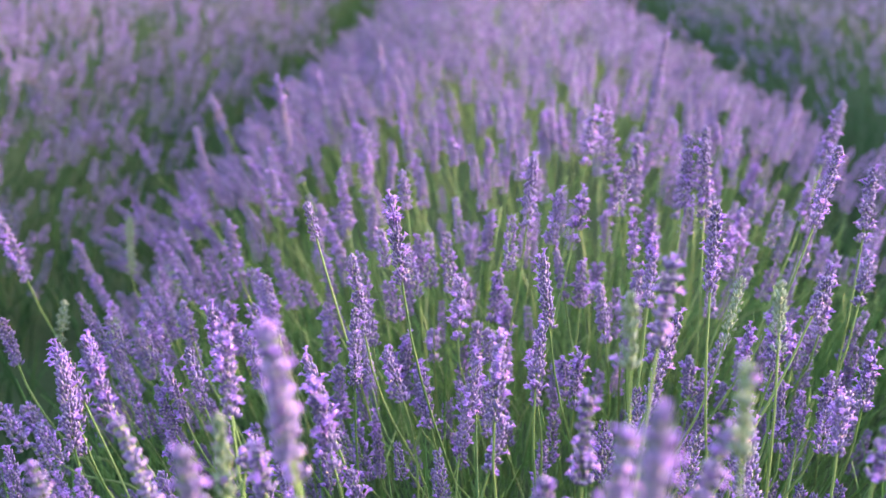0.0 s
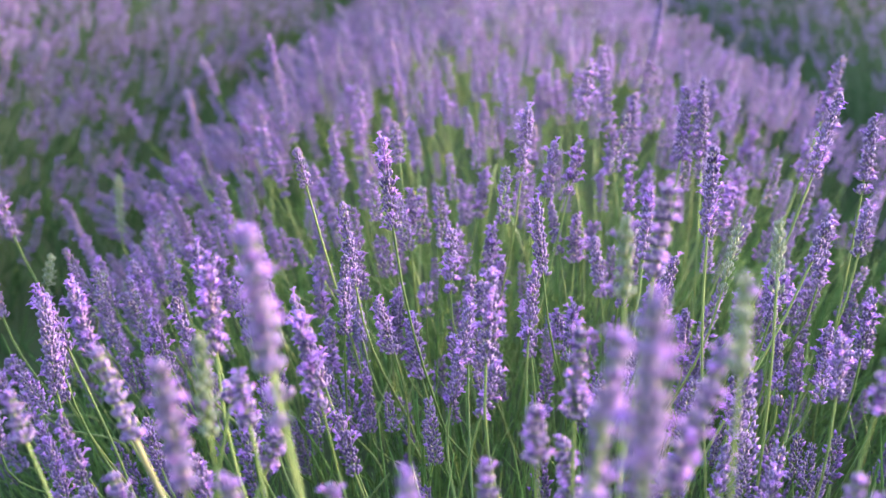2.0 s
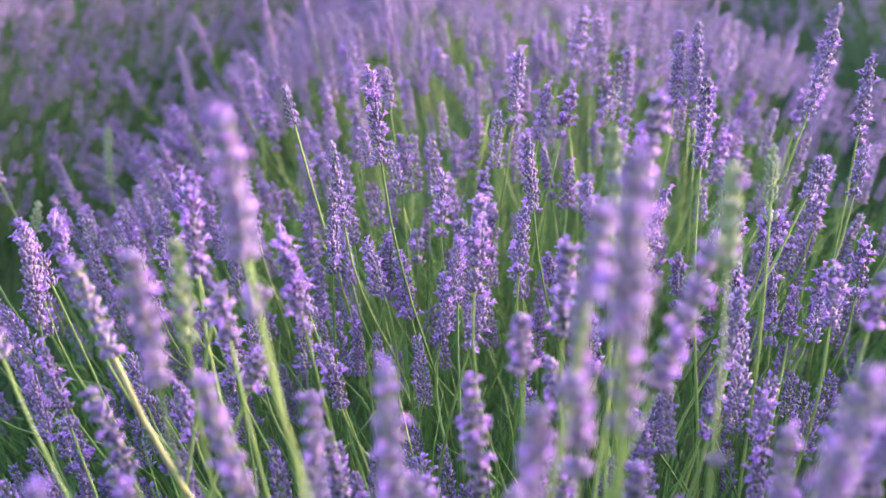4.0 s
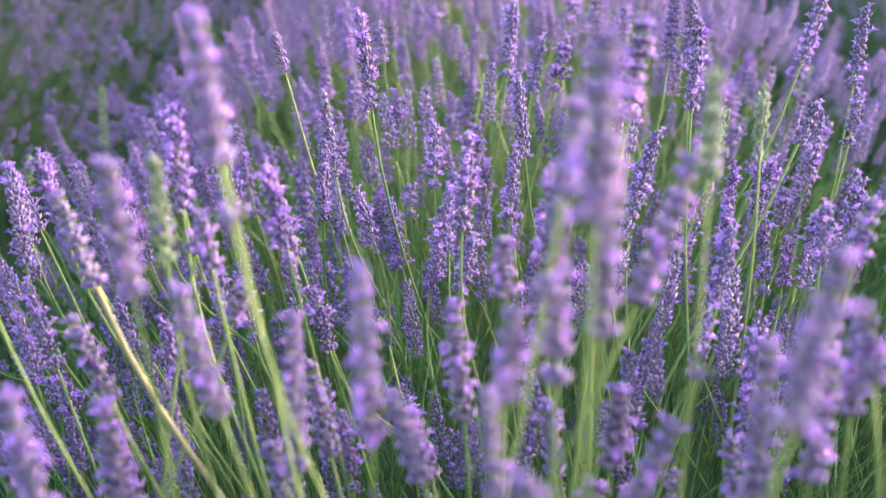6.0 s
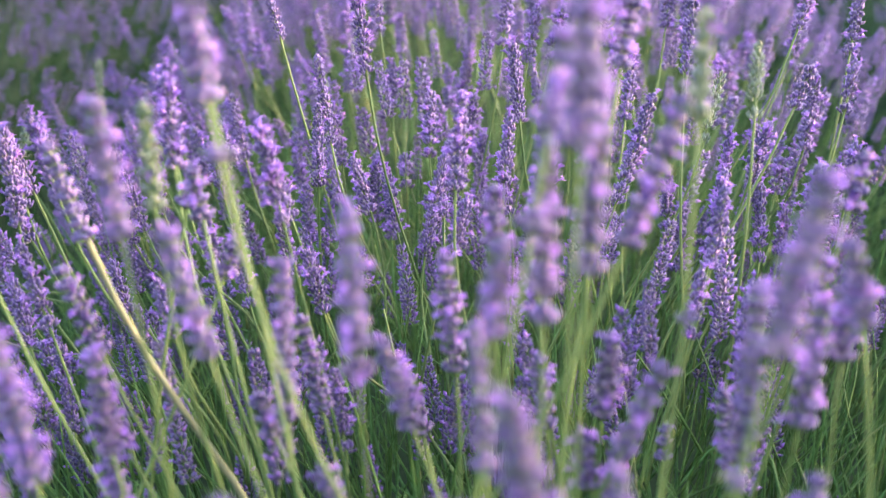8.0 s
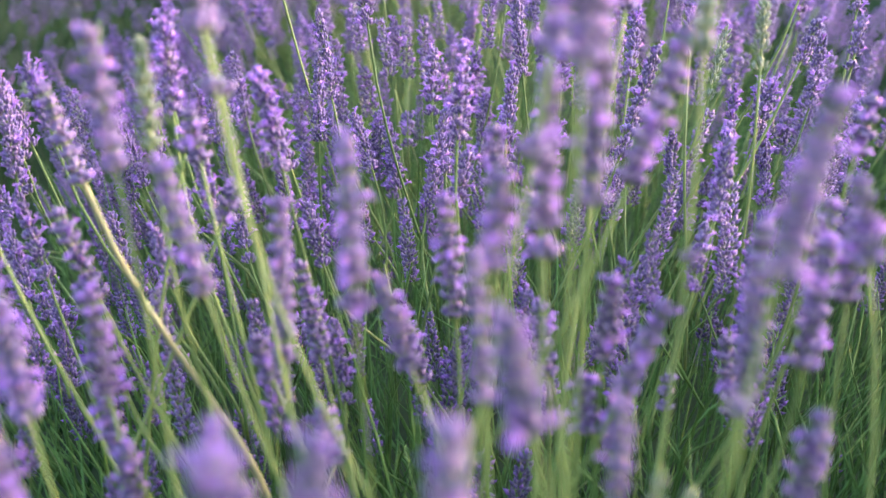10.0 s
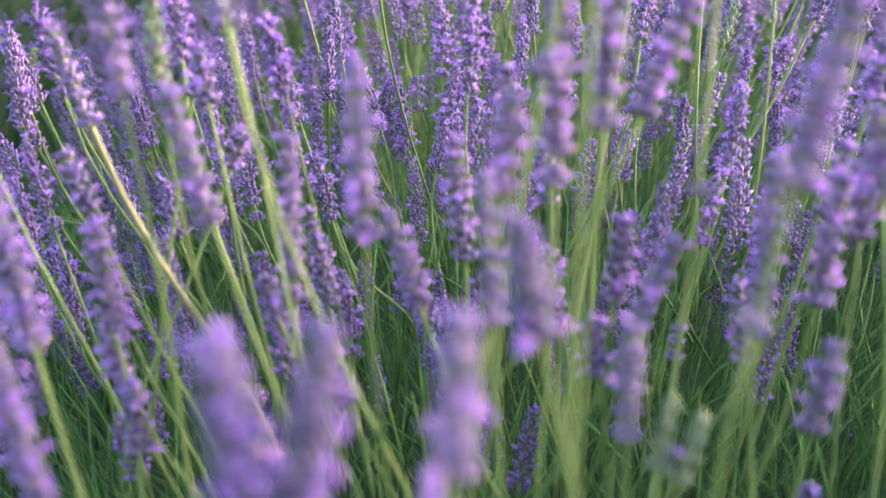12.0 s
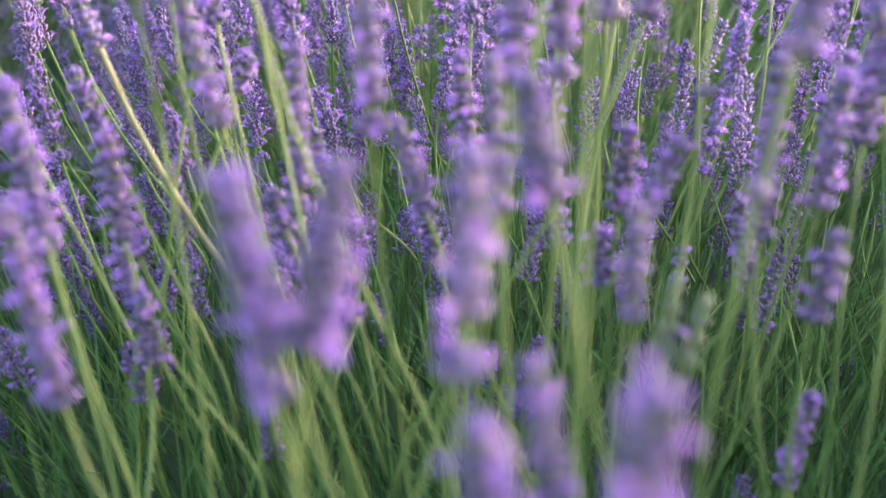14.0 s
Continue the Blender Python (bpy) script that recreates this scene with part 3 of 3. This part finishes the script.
lavender((-0.257, 2.772, 0.533), (-0.241, 2.772, 0.453))
lavender((0.095, 0.561, 0.629), (0.093, 0.561, 0.541), gap=0.013, near=True)
lavender((0.142, 0.637, 0.601), (0.119, 0.637, 0.531), bloom=0.18, near=True)
lavender((-0.127, 0.617, 0.604), (-0.117, 0.617, 0.539), near=True)
lavender((-0.125, 0.710, 0.586), (-0.121, 0.710, 0.528), green=True, near=True)
lavender((-0.098, 0.622, 0.540), (-0.080, 0.622, 0.478), near=True)
lavender((-0.210, 0.821, 0.540), (-0.189, 0.821, 0.479), bloom=0.04, dry=True, near=True, label="faded purple lavender head on a pale dry stem")
lavender((-0.128, 0.852, 0.512), (-0.132, 0.852, 0.492), bloom=0.18, near=True)
lavender((-0.010, 0.577, 0.563), (-0.006, 0.577, 0.487), gap=0.013, near=True)
lavender((-0.054, 0.697, 0.507), (-0.052, 0.697, 0.414), gap=0.013, near=True)
lavender((0.055, 0.549, 0.561), (0.052, 0.549, 0.516), near=True)
lavender((0.051, 0.413, 0.550), (0.061, 0.413, 0.506), bloom=0.18, near=True)
lavender((0.159, 0.450, 0.612), (0.145, 0.450, 0.547), bloom=0.04, knob=0.051, near=True)
lavender((0.148, 0.629, 0.644), (0.148, 0.629, 0.595), green=True, knob=0.10, near=True)
lavender((0.075, 0.580, 0.593), (0.076, 0.580, 0.512), gap=0.013, near=True)
lavender((0.078, 0.537, 0.646), (0.067, 0.537, 0.566), gap=0.042, near=True)
lavender((0.044, 0.524, 0.533), (0.049, 0.524, 0.468), bloom=0.04, wide=0.8, near=True)
lavender((0.101, 0.493, 0.484), (0.101, 0.493, 0.434), wide=0.8, near=True)
lavender((0.119, 0.500, 0.453), (0.115, 0.500, 0.417), green=True, wide=0.8, near=True)
lavender((0.132, 0.500, 0.445), (0.124, 0.500, 0.412), green=True, wide=0.8, near=True)
lavender((0.215, 0.635, 0.505), (0.208, 0.635, 0.439), near=True)
lavender((-0.032, 0.345, 0.532), (-0.019, 0.345, 0.465), gap=0.013, bloom=0.18, near=True)
lavender((0.000, 0.349, 0.533), (-0.009, 0.349, 0.479), bloom=0.18, near=True)
lavender((0.036, 0.351, 0.541), (0.033, 0.351, 0.470), gap=0.019, bloom=0.14, near=True)
lavender((0.052, 0.348, 0.480), (0.063, 0.348, 0.433), wide=0.8, near=True)
lavender((0.072, 0.243, 0.520), (0.069, 0.243, 0.485), bloom=0.18, near=True)
lavender((0.037, 0.277, 0.492), (0.042, 0.277, 0.460), bloom=0.18, near=True)
lavender((-0.139, 0.481, 0.484), (-0.122, 0.481, 0.398), bloom=0.18, near=True)
lavender((-0.186, 0.789, 0.417), (-0.164, 0.789, 0.356), near=True)
lavender((0.122, 0.697, 0.468), (0.118, 0.697, 0.417), near=True)
lavender((0.137, 0.623, 0.474), (0.119, 0.623, 0.430), near=True)
lavender((0.245, 0.920, 0.413), (0.241, 0.920, 0.291))
lavender((0.227, 0.673, 0.329), (0.216, 0.673, 0.267), near=True)
lavender((0.195, 0.549, 0.458), (0.187, 0.549, 0.413), near=True)
lavender((-0.110, 1.043, 0.504), (-0.088, 1.043, 0.433))
lavender((-0.185, 1.043, 0.545), (-0.178, 1.043, 0.489))
lavender((-0.135, 0.673, 0.373), (-0.133, 0.673, 0.334), near=True)
lavender((-0.176, 0.611, 0.474), (-0.164, 0.611, 0.416), near=True)
lavender((-0.001, 0.660, 0.477), (0.016, 0.660, 0.426), bloom=0.04, near=True)
lavender((-0.090, 0.673, 0.634), (-0.077, 0.673, 0.562), gap=0.03, near=True)
lavender((-0.039, 0.401, 0.512), (-0.027, 0.401, 0.466), near=True)
lavender((-0.226, 1.599, 0.421), (-0.197, 1.599, 0.320))
lavender((-0.344, 1.154, 0.478), (-0.322, 1.154, 0.422))
lavender((-0.090, 1.302, 0.521), (-0.078, 1.302, 0.438))
lavender((0.077, 1.537, 0.399), (0.070, 1.537, 0.321))
lavender((-0.057, 1.290, 0.426), (-0.040, 1.290, 0.374))
lavender((-0.022, 1.228, 0.430), (-0.012, 1.228, 0.370))
lavender((0.174, 1.228, 0.489), (0.174, 1.228, 0.441), bloom=0.04)
lavender((0.259, 1.006, 0.578), (0.260, 1.006, 0.522), green=True)
lavender((0.343, 1.167, 0.536), (0.330, 1.167, 0.500), bloom=0.04)
lavender((0.313, 1.228, 0.475), (0.314, 1.228, 0.398))
lavender((0.262, 1.105, 0.462), (0.253, 1.105, 0.378))
lavender((0.279, 0.796, 0.546), (0.272, 0.796, 0.508), bloom=0.18, near=True)
lavender((0.200, 1.105, 0.522), (0.174, 1.105, 0.432))
lavender((0.180, 0.623, 0.518), (0.178, 0.623, 0.427), near=True)
lavender((0.237, 0.981, 0.475), (0.230, 0.981, 0.414))
lavender((-0.150, 0.673, 0.461), (-0.143, 0.673, 0.404), bloom=0.18, near=True)
lavender((-0.078, 1.043, 0.409), (-0.064, 1.043, 0.355))
lavender((-0.007, 1.043, 0.315), (0.012, 1.043, 0.268))
lavender((-0.046, 0.920, 0.353), (-0.038, 0.920, 0.291))
lavender((0.215, 1.290, 0.457), (0.209, 1.290, 0.413))
lavender((-0.147, 0.981, 0.461), (-0.137, 0.981, 0.400))
lavender((-0.321, 1.167, 0.484), (-0.314, 1.167, 0.457), bloom=0.18)
lavender((-0.309, 1.043, 0.506), (-0.302, 1.043, 0.424))
lavender((-0.150, 1.167, 0.359), (-0.141, 1.167, 0.317))
lavender((-0.282, 0.981, 0.426), (-0.265, 0.981, 0.363))
lavender((0.276, 1.907, 0.544), (0.274, 1.907, 0.494))
lavender((0.090, 0.800, 0.416), (0.097, 0.800, 0.365), near=True)
lavender((0.106, 0.700, 0.410), (0.114, 0.700, 0.373), bloom=0.18, near=True)
lavender((0.129, 0.700, 0.404), (0.126, 0.700, 0.364), near=True)
lavender((0.240, 0.720, 0.499), (0.231, 0.720, 0.460), near=True)
lavender((0.215, 0.600, 0.546), (0.223, 0.600, 0.504), bloom=0.18, near=True)
lavender((-0.168, 0.580, 0.507), (-0.154, 0.580, 0.432), bloom=0.18, near=True)
lavender((-0.196, 0.780, 0.478), (-0.173, 0.780, 0.419), near=True)
lavender((-0.153, 0.700, 0.393), (-0.144, 0.700, 0.358), bloom=0.18, near=True)
lavender((-0.058, 0.820, 0.431), (-0.045, 0.820, 0.366), near=True)
lavender((-0.072, 0.720, 0.420), (-0.063, 0.720, 0.394), near=True)
lavender((0.005, 0.820, 0.401), (0.019, 0.820, 0.351), near=True)
lavender((-0.038, 0.700, 0.390), (-0.024, 0.700, 0.353), near=True)
lavender((0.196, 0.760, 0.405), (0.205, 0.760, 0.358), near=True)
lavender((0.175, 0.820, 0.363), (0.174, 0.820, 0.334), bloom=0.04, wide=0.8, near=True)
lavender((-0.101, 0.850, 0.470), (-0.109, 0.850, 0.447), bloom=0.18, near=True)
lavender((-0.313, 1.050, 0.380), (-0.303, 1.050, 0.322))
lavender((-0.280, 1.050, 0.325), (-0.272, 1.050, 0.245))
lavender((-0.310, 1.100, 0.310), (-0.299, 1.100, 0.272))
lavender((-0.245, 1.100, 0.377), (-0.234, 1.100, 0.334))
lavender((0.194, 1.050, 0.367), (0.185, 1.050, 0.326), bloom=0.04)
lavender((0.031, 0.760, 0.494), (0.039, 0.760, 0.418), bloom=0.18, near=True)
lavender((0.085, 0.850, 0.472), (0.092, 0.850, 0.426), bloom=0.18, near=True)
lavender((0.217, 0.950, 0.418), (0.211, 0.950, 0.370))
lavender((0.231, 0.650, 0.517), (0.230, 0.650, 0.469), near=True)
lavender((-0.176, 0.950, 0.411), (-0.165, 0.950, 0.367))


# more stalks of the same bed, scattered between those
scatter = random.Random(77)
for _ in range(90):
    u = scatter.uniform(-0.95, 0.95)
    y = scatter.uniform(1.15, 2.4)
    ahead = lean_of(u, scatter)
    tip = Vector((ROW_X + SKEW * y + u * ROW_HALF, y, crown_z(u) + scatter.gauss(0, 0.03) - abs(scatter.gauss(0, 0.06))))
    lavender(tip, tip - ahead * scatter.uniform(0.04, 0.068), bloom=scatter.choice((0.04, 0.1, 0.15, 0.22)), gap=scatter.choice((0.0, 0.0, 0.013)), green=scatter.random() < 0.06, wide=scatter.uniform(0.8, 1.0))


# the beds beyond and around
def clear_near(p):
    """Keeps the way of the camera free."""
    return abs(p.x - 0.02) > 0.16 + 0.36 * max(p.y, 0)


def low_only(p):
    """Short side shoots under the tall heads."""
    return p.z < 0.42


def right_part(p):
    """The thick of the bed on the sunny side of the camera."""
    return p.x > 0.16 + 0.36 * max(p.y, 0)


bed("bed_sunny", ROW_X, -0.6, 2.0, 2200, 12, right_part)
foliage("bed_foliage", ROW_X + 0.45, -0.6, 1.2, 2500, 44)
bed("bed_front", ROW_X, 1.4, 2.4, 120, 5, bare=0.3)
bed("bed_middle", ROW_X, 2.4, 3.6, 480, 6, bare=0.3)
bed("bed_beyond", ROW_X, 3.6, 6.0, 1600, 11, bare=0.5, stock=FAR_HEADS)
bed("bed_far", ROW_X, 6.0, 13.0, 2000, 7, bare=0.8, stock=FAR_HEADS)
bed("bed_behind", ROW_X, -3.0, -0.3, 1700, 8, bare=0.5, stock=FAR_HEADS)
bed("bed_sides", ROW_X, -0.3, 1.15, 360, 9, clear_near, bare=0.85)
bed("bed_shoots", ROW_X, 0.95, 2.2, 380, 10, low_only, bare=0.8)
bed("bed_undergrowth", ROW_X, 0.78, 1.7, 260, 13, bare=0.85, drop=0.22)
for k, (row, count, leafy, bare) in enumerate(((-2, 4600, 3500, 0.8), (-1, 5200, 5200, 0.88), (1.06, 4200, 5600, 0.92), (2.06, 5000, 3500, 0.92))):
    bed("next_bed", ROW_X + row * PITCH, -3.0, 13.0, count, 20 + k, bare=bare, stock=FAR_HEADS, fan=0.4)
    # same leaves as LEAF, but darker: the shade of these beds is in their colour
    foliage("next_foliage", ROW_X + row * PITCH, -3.0, 13.0, leafy, 30 + k, top=0.36, leaf=GRASS_AND_SHADED_LEAF)
    foliage("next_foliage", ROW_X + row * PITCH, 1.5, 8.0, leafy, 80 + k, top=0.36, leaf=GRASS_AND_SHADED_LEAF)
flank("bed_flank", ROW_X, -1, 2.2, 5.0, 130, 70, LOW_HEADS)
flank("next_flank", ROW_X - PITCH, 1, 1.5, 8.0, 420, 71, FAR_HEADS, 0.4)
flank("next_flank", ROW_X + 1.06 * PITCH, -1, 3.0, 9.0, 120, 72, FAR_HEADS, 0.4)
blades("bed_blades", ROW_X, 0.15, 0.6, 600, 75)
blades("bed_blades", ROW_X, 0.55, 1.3, 1000, 73)
blades("bed_blades", ROW_X, 1.3, 2.6, 1100, 74)
foliage("bed_foliage", ROW_X, 1.0, 2.3, 3000, 40, top=0.22)
foliage("bed_foliage", ROW_X, 0.05, 1.0, 3000, 43, top=0.16)
foliage("bed_foliage", ROW_X, -2.5, 0.05, 2000, 42)
foliage("bed_foliage", ROW_X, 2.3, 13.0, 4000, 41)
for side in (-1, 1):
    middle = ROW_X + side * PITCH / 2
    weeds("path_grass", middle - 0.42, middle + 0.42, -1.0, 13.0, 5500, 60 + side)
